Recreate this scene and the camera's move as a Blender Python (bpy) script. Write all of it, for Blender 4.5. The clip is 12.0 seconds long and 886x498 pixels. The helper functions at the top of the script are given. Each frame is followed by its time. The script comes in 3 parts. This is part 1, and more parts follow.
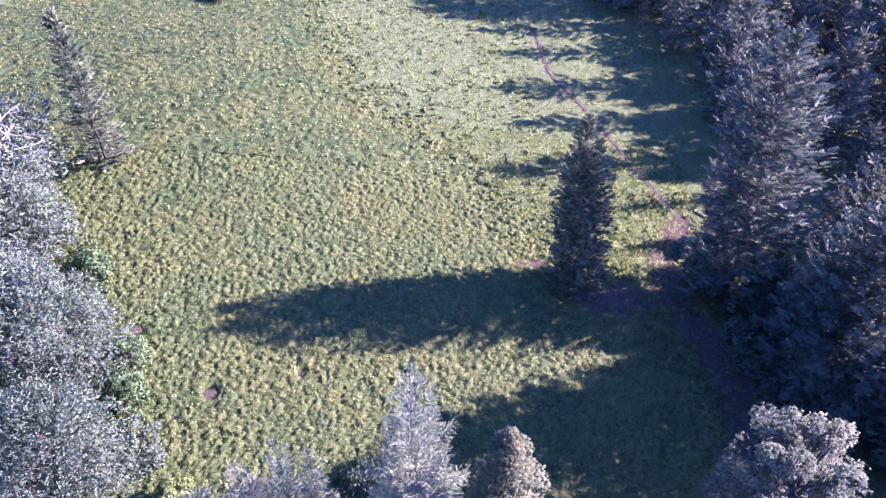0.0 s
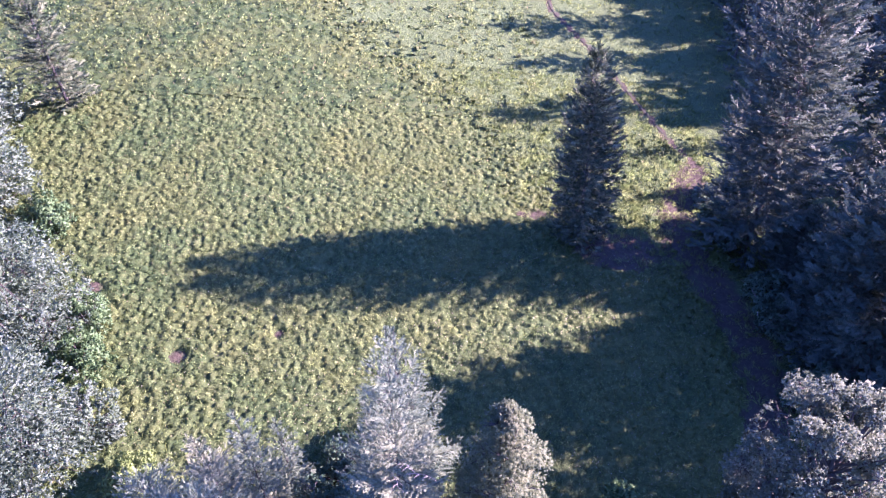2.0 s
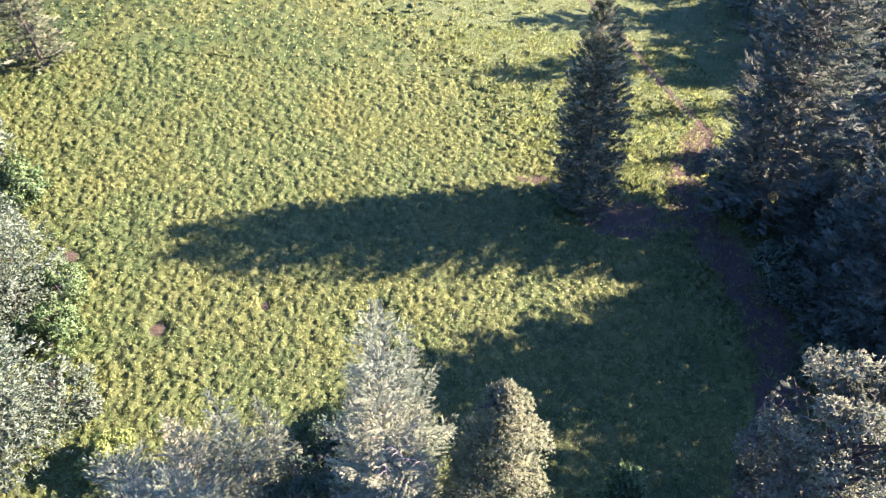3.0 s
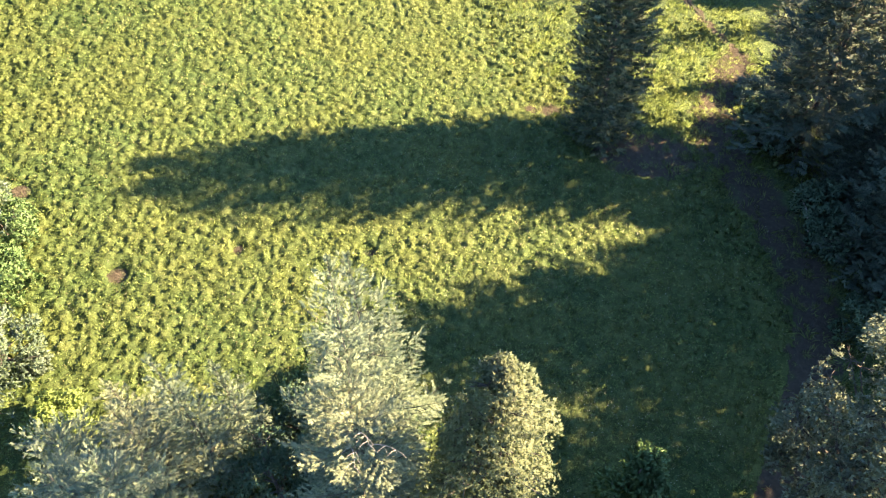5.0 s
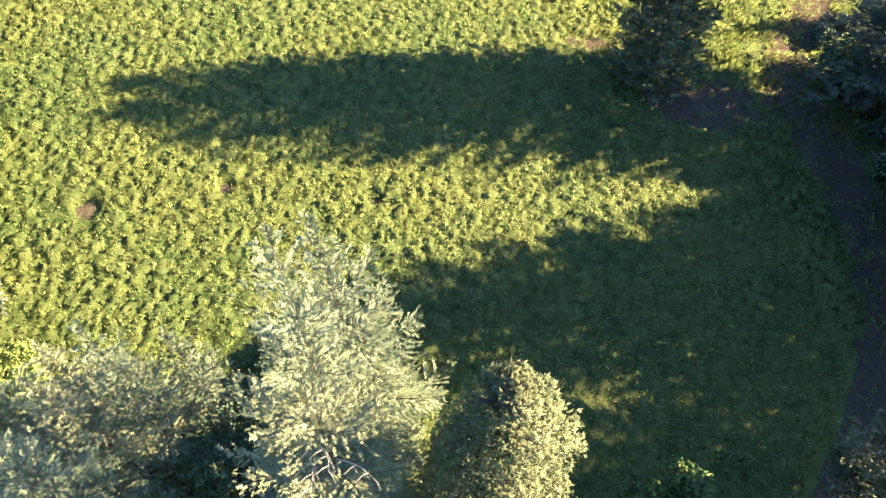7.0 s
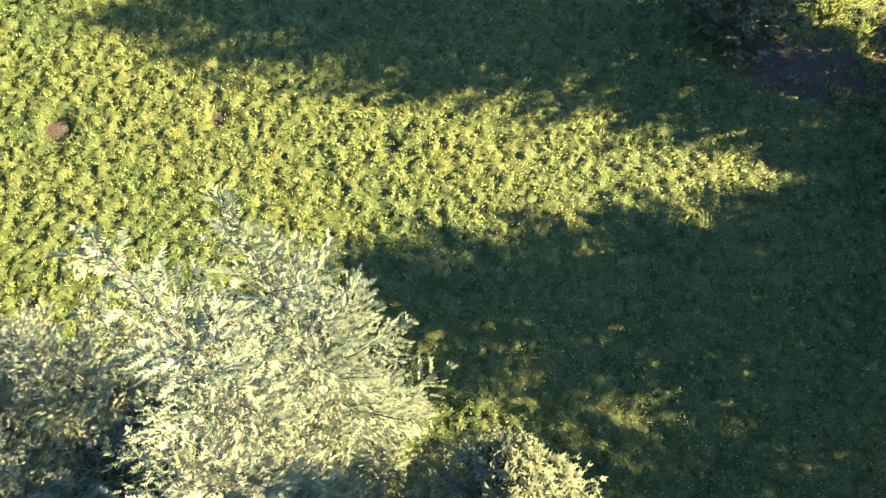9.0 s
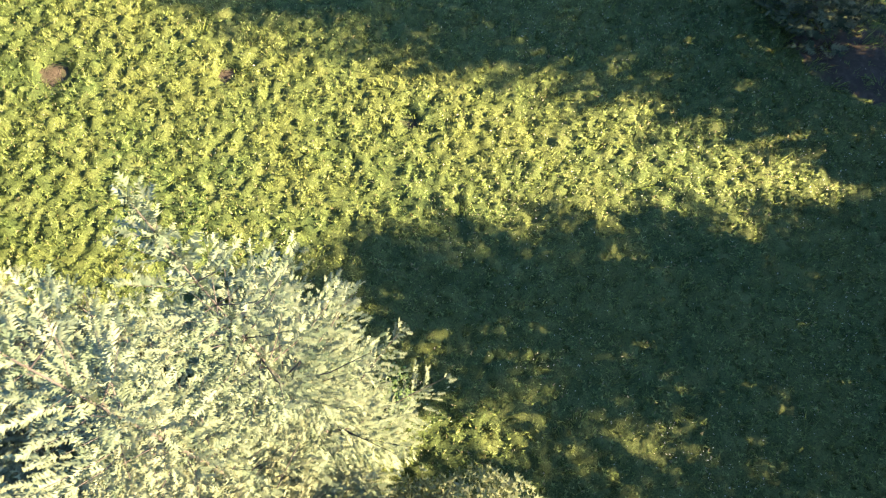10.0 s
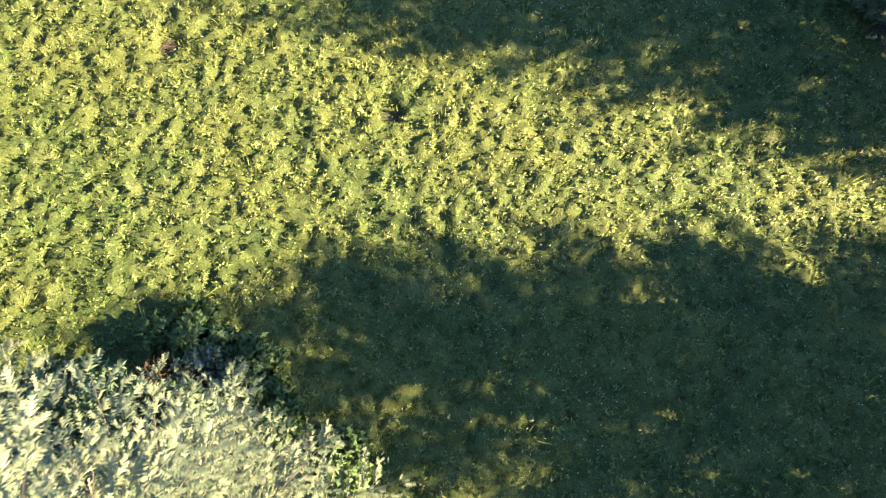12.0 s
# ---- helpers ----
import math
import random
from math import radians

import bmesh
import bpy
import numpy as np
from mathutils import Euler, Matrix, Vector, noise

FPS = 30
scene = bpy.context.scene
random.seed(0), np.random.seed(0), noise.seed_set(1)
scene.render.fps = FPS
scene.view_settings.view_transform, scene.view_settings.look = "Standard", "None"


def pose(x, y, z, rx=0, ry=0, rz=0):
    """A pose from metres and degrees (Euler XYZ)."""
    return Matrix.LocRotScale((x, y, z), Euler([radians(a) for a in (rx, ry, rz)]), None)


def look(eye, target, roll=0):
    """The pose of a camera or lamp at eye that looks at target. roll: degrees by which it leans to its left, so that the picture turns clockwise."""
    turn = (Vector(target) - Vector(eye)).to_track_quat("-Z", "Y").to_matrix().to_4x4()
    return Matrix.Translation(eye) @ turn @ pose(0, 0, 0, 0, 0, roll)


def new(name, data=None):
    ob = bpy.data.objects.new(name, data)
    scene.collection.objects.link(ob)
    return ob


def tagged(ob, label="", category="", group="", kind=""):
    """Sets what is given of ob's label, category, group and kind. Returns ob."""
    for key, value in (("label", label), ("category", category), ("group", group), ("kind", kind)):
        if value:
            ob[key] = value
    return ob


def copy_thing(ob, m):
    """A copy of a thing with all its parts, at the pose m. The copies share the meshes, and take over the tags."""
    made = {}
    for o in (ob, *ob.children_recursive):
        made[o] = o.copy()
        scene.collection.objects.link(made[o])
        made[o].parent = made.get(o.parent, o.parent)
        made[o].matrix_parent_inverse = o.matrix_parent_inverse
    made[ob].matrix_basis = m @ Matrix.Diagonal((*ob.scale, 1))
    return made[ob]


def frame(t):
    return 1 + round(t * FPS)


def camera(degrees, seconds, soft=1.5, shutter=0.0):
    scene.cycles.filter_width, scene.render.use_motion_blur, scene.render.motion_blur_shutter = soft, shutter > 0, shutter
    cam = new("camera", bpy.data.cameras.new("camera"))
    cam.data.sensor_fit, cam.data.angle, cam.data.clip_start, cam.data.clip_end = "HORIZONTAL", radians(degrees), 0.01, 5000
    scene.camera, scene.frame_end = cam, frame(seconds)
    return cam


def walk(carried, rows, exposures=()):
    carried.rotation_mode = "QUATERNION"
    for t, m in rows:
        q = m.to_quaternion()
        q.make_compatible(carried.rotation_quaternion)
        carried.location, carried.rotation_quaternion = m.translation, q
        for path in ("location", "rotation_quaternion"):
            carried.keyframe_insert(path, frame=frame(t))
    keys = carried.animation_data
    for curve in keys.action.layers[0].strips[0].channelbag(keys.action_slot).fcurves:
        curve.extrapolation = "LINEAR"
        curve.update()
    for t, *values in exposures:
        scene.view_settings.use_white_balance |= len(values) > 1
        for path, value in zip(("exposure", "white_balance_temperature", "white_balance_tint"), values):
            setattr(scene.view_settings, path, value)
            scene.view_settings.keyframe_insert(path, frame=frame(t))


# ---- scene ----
# ---- camera ----
cam = camera(64.6, 12.0, soft=1.1, shutter=0.3)
METRES, EYE, TILT, LEAN, TURN = 28.0, 36.5, -41.5, 0.0, 0.0
ROWS = [
    (0.0, 0.0, 0.0, 0.0, 0.0, 0.0, -0.0),
    (0.5, 0.0043, 0.0409, -0.004, -0.01, -0.04, -0.0),
    (1.0, 0.0087, 0.0809, -0.0088, -0.03, -0.97, 0.04),
    (1.5, 0.013, 0.1212, -0.0133, -0.02, -2.25, 0.04),
    (2.0, 0.0177, 0.1612, -0.0188, -0.04, -3.51, 0.05),
    (2.5, 0.022, 0.2013, -0.023, -0.03, -4.8, 0.09),
    (3.0, 0.0264, 0.242, -0.0278, -0.06, -6.08, 0.14),
    (5.0, 0.048, 0.4052, -0.0423, 0.69, -11.21, -0.37),
    (5.5, 0.0526, 0.4467, -0.0454, 1.49, -12.5, -1.02),
    (6.0, 0.0567, 0.4891, -0.0481, 2.18, -13.77, -1.7),
    (6.5, 0.061, 0.5311, -0.0513, 2.85, -15.04, -2.29),
    (7.0, 0.0648, 0.5727, -0.0549, 3.71, -16.32, -3.05),
    (9.0, 0.0788, 0.7404, -0.0668, 8.58, -21.79, -7.31),
    (9.5, 0.0808, 0.7825, -0.0703, 10.87, -23.38, -9.28),
    (10.0, 0.0831, 0.8248, -0.0725, 12.78, -24.99, -10.89),
    (10.5, 0.0842, 0.8665, -0.0754, 14.3, -26.58, -12.07),
    (11.0, 0.0838, 0.909, -0.0784, 14.98, -27.72, -12.6),
    (11.5, 0.0817, 0.9506, -0.081, 14.99, -28.13, -12.56),
    (12.0, 0.0784, 0.9916, -0.0842, 15.01, -27.88, -12.59),
]
# the clip begins without colour, which comes in between two and four and a half seconds
EXPOSURES = [
    (0.0, 3.4, 4750, 74),
    (1.6, 3.4, 4750, 74),
    (3.0, 3.52, 5400, 46),
    (4.6, 3.64, 6500, 17),
    (7.0, 3.64, 6500, 17),
    (9.5, 3.64, 6500, 17),
    (12.0, 3.6, 6500, 17),
]
walk(cam, [(t, pose(0, 0, EYE, TILT, LEAN, TURN) @ pose(METRES * x, METRES * y, METRES * z, 90 + pitch, roll, yaw)) for t, x, y, z, yaw, pitch, roll in ROWS], EXPOSURES)

# ---- light ----
SUN_HEIGHT, SUN_BEARING = 26.0, 78.7
world = bpy.data.worlds.new("world")
scene.world = world
world.use_nodes = True
wn = world.node_tree
sky = wn.nodes.new("ShaderNodeTexSky")
sky.sky_type, sky.sun_disc = "NISHITA", False
sky.ozone_density, sky.dust_density = 5.0, 0.4
sky.sun_elevation, sky.sun_rotation = radians(SUN_HEIGHT), radians(SUN_BEARING)
wn.links.new(sky.outputs[0], wn.nodes["Background"].inputs[0])
wn.nodes["Background"].inputs[1].default_value = 0.052
sun = bpy.data.lights.new("sun", "SUN")
sun.energy, sun.angle, sun.color = 5.0, radians(0.6), (1.0, 0.69, 0.37)
ce = math.cos(radians(SUN_HEIGHT))
sun_way = Vector((math.sin(radians(SUN_BEARING)) * ce, math.cos(radians(SUN_BEARING)) * ce, math.sin(radians(SUN_HEIGHT))))
new("sun", sun).matrix_world = look(sun_way * 200, (0, 0, 0))


# ---- materials ----
def nodes_of(name):
    m = bpy.data.materials.new(name)
    m.use_nodes = True
    nt = m.node_tree
    return m, nt, nt.nodes["Principled BSDF"]


def noise_tex(nt, coord, scale, detail=4.0, rough=0.55):
    n = nt.nodes.new("ShaderNodeTexNoise")
    n.inputs["Scale"].default_value, n.inputs["Detail"].default_value, n.inputs["Roughness"].default_value = scale, detail, rough
    nt.links.new(coord, n.inputs["Vector"])
    return n.outputs["Fac"]


def ramp(nt, fac, stops):
    r = nt.nodes.new("ShaderNodeValToRGB")
    el = r.color_ramp.elements
    while len(el) < len(stops):
        el.new(0.5)
    for e, (p, c) in zip(el, stops):
        e.position, e.color = p, (*c, 1)
    nt.links.new(fac, r.inputs[0])
    return r.outputs[0]


def mix(nt, fac, a, b, kind="MIX"):
    m = nt.nodes.new("ShaderNodeMix")
    m.data_type, m.blend_type = "RGBA", kind
    if isinstance(fac, float):
        m.inputs[0].default_value = fac
    else:
        nt.links.new(fac, m.inputs[0])
    for i, v in ((6, a), (7, b)):
        if isinstance(v, tuple):
            m.inputs[i].default_value = (*v, 1)
        else:
            nt.links.new(v, m.inputs[i])
    return m.outputs[2]


def leaf_material(name, dark, mid, light, patch=0.6, clear=0.25, rough=0.6, odd=None, gloss=0.12, grain=0.5, wide=None, shade_mottle=0.0):
    """Foliage: every leaf has its own tone, and patches of the plant differ; light comes through the blades. wide: a tone that some stretches of the meadow take on."""
    m, nt, p = nodes_of(name)
    geo = nt.nodes.new("ShaderNodeNewGeometry")
    rnd = geo.outputs["Random Per Island"]
    own = ramp(nt, rnd, [(0.0, dark), (0.5, mid), (1.0, light)] if odd is None else [(0.0, dark), (0.5, mid), (0.9, light), (0.96, odd)])
    drift = ramp(nt, noise_tex(nt, geo.outputs["Position"], patch), [(0.3, dark), (0.5, mid), (0.7, light)])
    col = mix(nt, 1 - grain, own, drift)
    p.inputs["Roughness"].default_value = rough
    p.inputs["Specular IOR Level"].default_value = gloss
    nt.links.new(col, p.inputs["Base Color"])
    if wide is not None:
        col = mix(nt, ramp(nt, noise_tex(nt, geo.outputs["Position"], 0.22, 4, 0.6), [(0.42, (0, 0, 0)), (0.68, (0.6, 0.6, 0.6))]), col, wide)
        nt.links.new(col, p.inputs["Base Color"])
    if shade_mottle:
        # dark spots in the hollows: shade between small leaves, put into the colour
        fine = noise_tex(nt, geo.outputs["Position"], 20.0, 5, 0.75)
        col = mix(nt, shade_mottle, col, ramp(nt, fine, [(0.34, (0.3, 0.32, 0.32)), (0.5, (0.95, 0.95, 0.95)), (0.68, (1.5, 1.42, 1.3))]), "MULTIPLY")
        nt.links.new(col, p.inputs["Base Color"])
        bu = nt.nodes.new("ShaderNodeBump")
        bu.inputs["Strength"].default_value, bu.inputs["Distance"].default_value = 0.8, 0.05
        nt.links.new(fine, bu.inputs["Height"])
        nt.links.new(bu.outputs[0], p.inputs["Normal"])
    tr = nt.nodes.new("ShaderNodeBsdfTranslucent")
    nt.links.new(col, tr.inputs["Color"])
    ms = nt.nodes.new("ShaderNodeMixShader")
    ms.inputs[0].default_value = clear
    nt.links.new(p.outputs[0], ms.inputs[1])
    nt.links.new(tr.outputs[0], ms.inputs[2])
    nt.links.new(ms.outputs[0], nt.nodes["Material Output"].inputs["Surface"])
    return m


def bark_material(name, a, b, scale=9.0):
    m, nt, p = nodes_of(name)
    co = nt.nodes.new("ShaderNodeTexCoord").outputs["Object"]
    mp = nt.nodes.new("ShaderNodeMapping")
    mp.inputs["Scale"].default_value = (1, 1, 0.25)
    nt.links.new(co, mp.inputs["Vector"])
    f = noise_tex(nt, mp.outputs[0], scale, 6)
    nt.links.new(ramp(nt, f, [(0.3, a), (0.7, b)]), p.inputs["Base Color"])
    p.inputs["Roughness"].default_value = 0.9
    bu = nt.nodes.new("ShaderNodeBump")
    bu.inputs["Strength"].default_value, bu.inputs["Distance"].default_value = 0.7, 0.03
    nt.links.new(f, bu.inputs["Height"])
    nt.links.new(bu.outputs[0], p.inputs["Normal"])
    return m


def ground_material():
    m, nt, p = nodes_of("meadow_ground")
    pos = nt.nodes.new("ShaderNodeNewGeometry").outputs["Position"]
    big = noise_tex(nt, pos, 0.18, 3)
    fine = noise_tex(nt, pos, 9.0, 8, 0.8)
    turf = ramp(nt, fine, [(0.38, (0.018, 0.034, 0.014)), (0.5, (0.058, 0.1, 0.036)), (0.62, (0.12, 0.165, 0.072))])
    turf = mix(nt, ramp(nt, big, [(0.35, (0, 0, 0)), (0.65, (0.282, 0.3, 0.345))]), turf, (0.0479, 0.066, 0.0242))
    soil = ramp(nt, noise_tex(nt, pos, 5.0, 8, 0.7), [(0.3, (0.03, 0.028, 0.021)), (0.55, (0.058, 0.053, 0.04)), (0.75, (0.11, 0.1, 0.078))])
    at = nt.nodes.new("ShaderNodeAttribute")
    at.attribute_name = "earth"
    edge = nt.nodes.new("ShaderNodeMath")
    edge.operation = "ADD"
    nt.links.new(at.outputs["Fac"], edge.inputs[0])
    nt.links.new(noise_tex(nt, pos, 1.3, 5, 0.65), edge.inputs[1])
    f = ramp(nt, edge.outputs[0], [(0.78, (0, 0, 0)), (1.0, (1, 1, 1))])
    nt.links.new(mix(nt, f, turf, soil), p.inputs["Base Color"])
    p.inputs["Roughness"].default_value = 0.95
    p.inputs["Specular IOR Level"].default_value = 0.15
    bu = nt.nodes.new("ShaderNodeBump")
    bu.inputs["Strength"].default_value, bu.inputs["Distance"].default_value = 1.0, 0.12
    nt.links.new(fine, bu.inputs["Height"])
    nt.links.new(bu.outputs[0], p.inputs["Normal"])
    return m


GROUND = ground_material()
# the sheet is darker than its leaves: shade between sprigs is in its colour
WEED = leaf_material("shaded_weed_mass", (0.022, 0.05, 0.018), (0.056, 0.094, 0.03), (0.1, 0.136, 0.05), 1.3, 0.2, odd=(0.11, 0.1, 0.062), grain=0.3, wide=(0.09, 0.116, 0.034), shade_mottle=1.0)
WEED_LEAF = leaf_material("weed_leaf", (0.026, 0.07, 0.024), (0.12, 0.195, 0.06), (0.215, 0.29, 0.11), 1.3, 0.3, odd=(0.24, 0.21, 0.135), grain=0.75, wide=(0.18, 0.225, 0.066))
GRASS = leaf_material("grass_blade", (0.085, 0.155, 0.04), (0.155, 0.232, 0.06), (0.235, 0.3, 0.108), 0.7, 0.3, odd=(0.24, 0.24, 0.135), grain=0.35, wide=(0.2, 0.258, 0.075))
FIR_DARK = leaf_material("dark_needles", (0.014, 0.028, 0.016), (0.046, 0.072, 0.04), (0.17, 0.205, 0.12), 0.7, 0.15, gloss=0.08, grain=0.75)
FIR_WOOD = leaf_material("wood_needles", (0.024, 0.042, 0.03), (0.068, 0.095, 0.07), (0.15, 0.18, 0.13), 0.5, 0.2, gloss=0.08)
FIR_BLUE = leaf_material("blue_green_needles", (0.018, 0.036, 0.028), (0.05, 0.08, 0.06), (0.11, 0.145, 0.105), 0.6, 0.2, gloss=0.08)
FIR_PALE = leaf_material("pale_needles", (0.035, 0.068, 0.046), (0.115, 0.165, 0.11), (0.195, 0.24, 0.155), 1.6, 0.22, grain=0.45)
FIR_SILVER = leaf_material("silver_needles", (0.055, 0.085, 0.055), (0.14, 0.178, 0.113), (0.215, 0.25, 0.155), 1.3, 0.22, grain=0.45)
FLOWER = leaf_material("pale_seed_head", (0.36, 0.38, 0.3), (0.5, 0.52, 0.42), (0.62, 0.64, 0.52), 0.8, 0.2)
WILLOW = leaf_material("pale_willow_leaf", (0.045, 0.0838, 0.0566), (0.0991, 0.155, 0.11), (0.167, 0.228, 0.191), 0.5, 0.38, odd=(0.156, 0.252, 0.0745))
ASPEN = leaf_material("olive_leaf", (0.075, 0.115, 0.066), (0.15, 0.2, 0.118), (0.235, 0.28, 0.185), 0.8, 0.6)
OAK = leaf_material("grey_green_leaf", (0.06, 0.1, 0.074), (0.145, 0.195, 0.145), (0.25, 0.295, 0.215), 0.9, 0.45, odd=(0.17, 0.2, 0.09))
SHRUB = leaf_material("bright_shrub_leaf", (0.0427, 0.0945, 0.0373), (0.0899, 0.17, 0.0671), (0.156, 0.252, 0.119), 0.8, 0.3)
YELLOW = leaf_material("yellow_shrub_leaf", (0.0857, 0.145, 0.0373), (0.147, 0.221, 0.0596), (0.208, 0.29, 0.111), 0.8, 0.3)
SHRUB_DARK = leaf_material("dark_shrub_leaf", (0.032, 0.07, 0.045), (0.07, 0.13, 0.08), (0.135, 0.205, 0.125), 0.8, 0.2, gloss=0.1)
# brown leaf tone lowered to match the dark gap below the firs
DRY = leaf_material("dark_gap_leaf", (0.03, 0.03, 0.02), (0.06, 0.055, 0.036), (0.10, 0.09, 0.06), 0.8, 0.2)
DRY_PALE = leaf_material("pale_dry_weed", (0.0756, 0.0893, 0.0648), (0.122, 0.137, 0.103), (0.168, 0.189, 0.146), 0.8, 0.2)
BARK = bark_material("bark", (0.025, 0.026, 0.025), (0.06, 0.06, 0.055))
PALE_WOOD = bark_material("bleached_wood", (0.17, 0.17, 0.16), (0.36, 0.36, 0.34))


# ---- meshes ----
def mesh_of(name, verts, faces, material, smooth=False, facing=None):
    """A mesh from arrays: verts (n, 3), faces (m, 3 or 4); facing (n, 3): the way in which the foliage faces as a mass."""
    verts, faces = np.asarray(verts, np.float32), np.asarray(faces, np.int32)
    me = bpy.data.meshes.new(name)
    n, k = faces.shape
    if facing is not None:
        flat = np.cross(verts[faces[:, 1]] - verts[faces[:, 0]], verts[faces[:, 2]] - verts[faces[:, 0]])
        back = np.einsum("ij,ij->i", flat, facing[faces].mean(1)) < 0
        faces[back] = faces[back][:, ::-1]
    me.vertices.add(len(verts))
    me.vertices.foreach_set("co", verts.ravel())
    me.loops.add(n * k)
    me.loops.foreach_set("vertex_index", faces.ravel())
    me.polygons.add(n)
    me.polygons.foreach_set("loop_start", np.arange(0, n * k, k, dtype=np.int32))
    me.polygons.foreach_set("use_smooth", np.full(n, smooth or facing is not None))
    me.update(calc_edges=True)
    if facing is not None:
        me.normals_split_custom_set_from_vertices(unit(facing))
    me.materials.append(material)
    return me


def part(name, me, parent, label=""):
    ob = new(name, me)
    ob.parent = parent
    return tagged(ob, label) if label else ob


def thing(name, at, label, category, group="", turn=0.0, size=1.0):
    ob = new(name)
    ob.empty_display_size = 0.3
    ob.location, ob.rotation_euler, ob.scale = at, (0, 0, turn), (size, size, size)
    return tagged(ob, label, category, group)


def unit(v):
    return v / np.maximum(np.linalg.norm(v, axis=-1, keepdims=True), 1e-9)


def scatter(template, P, D, U, S):
    """Copies of a small template (verts, faces, facing) at places P, along D, with the flat side to U, of sizes S: one mesh's arrays."""
    tv, tf, tn = template
    D = unit(D)
    W = unit(np.cross(U, D))
    U = np.cross(D, W)
    S = S[:, None, None]

    def turned(a):
        return a[None, :, 0:1] * D[:, None, :] + a[None, :, 1:2] * W[:, None, :] + a[None, :, 2:3] * U[:, None, :]

    v = P[:, None, :] + S * turned(tv)
    f = tf[None] + (np.arange(len(P)) * len(tv))[:, None, None]
    return v.reshape(-1, 3), f.reshape(-1, tf.shape[1]), turned(tn).reshape(-1, 3)


def joined(*pieces):
    """Pieces (verts, faces) or (verts, faces, facing) as one."""
    starts = np.cumsum([0] + [len(p[0]) for p in pieces])
    faces = np.concatenate([p[1] + n for p, n in zip(pieces, starts)])
    return (np.concatenate([p[0] for p in pieces]), faces, *(np.concatenate([p[i] for p in pieces]) for i in range(2, len(pieces[0]))))


def tube(points, radii, sides=6):
    """A tapered limb along points."""
    points, radii = np.asarray(points, float), np.asarray(radii, float)
    tang = unit(np.gradient(points, axis=0))
    ref = np.where(np.abs(tang[:, 2:3]) > 0.9, np.array([[1.0, 0, 0]]), np.array([[0, 0, 1.0]]))
    a = unit(np.cross(tang, ref))
    b = np.cross(tang, a)
    ang = np.arange(sides) * 2 * np.pi / sides
    v = points[:, None] + radii[:, None, None] * (np.cos(ang)[None, :, None] * a[:, None] + np.sin(ang)[None, :, None] * b[:, None])
    i = np.arange(len(points) - 1)[:, None] * sides
    j = np.arange(sides)[None]
    k = (np.arange(sides)[None] + 1) % sides
    f = np.stack([i + j, i + k, i + sides + k, i + sides + j], -1).reshape(-1, 4)
    return v.reshape(-1, 3), f


def cluster(leaves, rng, length=0.55, slim=0.33):
    """A tuft of leaves that point out of one spot, mainly along its first axis."""
    vs, fs, ns = [], [], []
    for _ in range(leaves):
        d = unit(np.array([rng.normal() + 0.5, rng.normal(), rng.normal() * 0.8 + 0.2]))
        w = unit(np.cross(d, rng.normal(size=3))) * length * slim
        p = d * 0.35 * rng.random()
        l = length * (0.7 + 0.5 * rng.random())
        n = len(vs)
        vs += [p + w * 1.2, p - w * 1.2, p + d * l * 1.1]
        fs.append((n, n + 1, n + 2))
        ns += [np.array([0.55, 0, 0]) + d * 0.6 + rng.normal(size=3) * 0.35] * 3
    return np.array(vs), np.array(fs), np.array(ns)


def sprig(leaves, rng, slim=0.27):
    """A few small leaves out of one spot, one unit high, that face up as a mass."""
    vs, fs, ns = [], [], []
    for i in range(leaves):
        a = 2 * math.pi * (i + 0.7 * rng.random()) / leaves
        d = unit(np.array([math.cos(a), math.sin(a), 0.5 + 0.9 * rng.random()]))
        w = unit(np.cross(d, [0, 0, 1.0]) + rng.normal(size=3) * 0.3) * slim * (0.7 + 0.6 * rng.random())
        p = np.array([math.cos(a), math.sin(a), 0]) * 0.3 * rng.random()
        n = len(vs)
        vs += [p - w, p + w, p + d * (0.7 + 0.6 * rng.random())]
        fs.append((n, n + 1, n + 2))
        ns += [d * 0.75 + rng.normal(size=3) * 0.3 + [0, 0, 0.55]] * 3
    return np.array(vs), np.array(fs), np.array(ns)


def tuft(blades, rng, slim=0.07):
    """A grass tuft: single slim blades that lean out."""
    vs, fs, ns = [], [], []
    for i in range(blades):
        a = 2 * math.pi * (i + rng.random()) / blades
        o, w = np.array([math.cos(a), math.sin(a), 0]), np.array([-math.sin(a), math.cos(a), 0]) * slim
        r, h = 0.4 + 0.6 * rng.random(), 0.6 + 0.6 * rng.random()
        n = len(vs)
        vs += [o * 0.1 - w, o * 0.1 + w, o * r + np.array([0, 0, h])]
        fs.append((n, n + 1, n + 2))
        ns += [o * 0.4 + np.array([0, 0, 1.0])] * 3
    return np.array(vs), np.array(fs), np.array(ns)


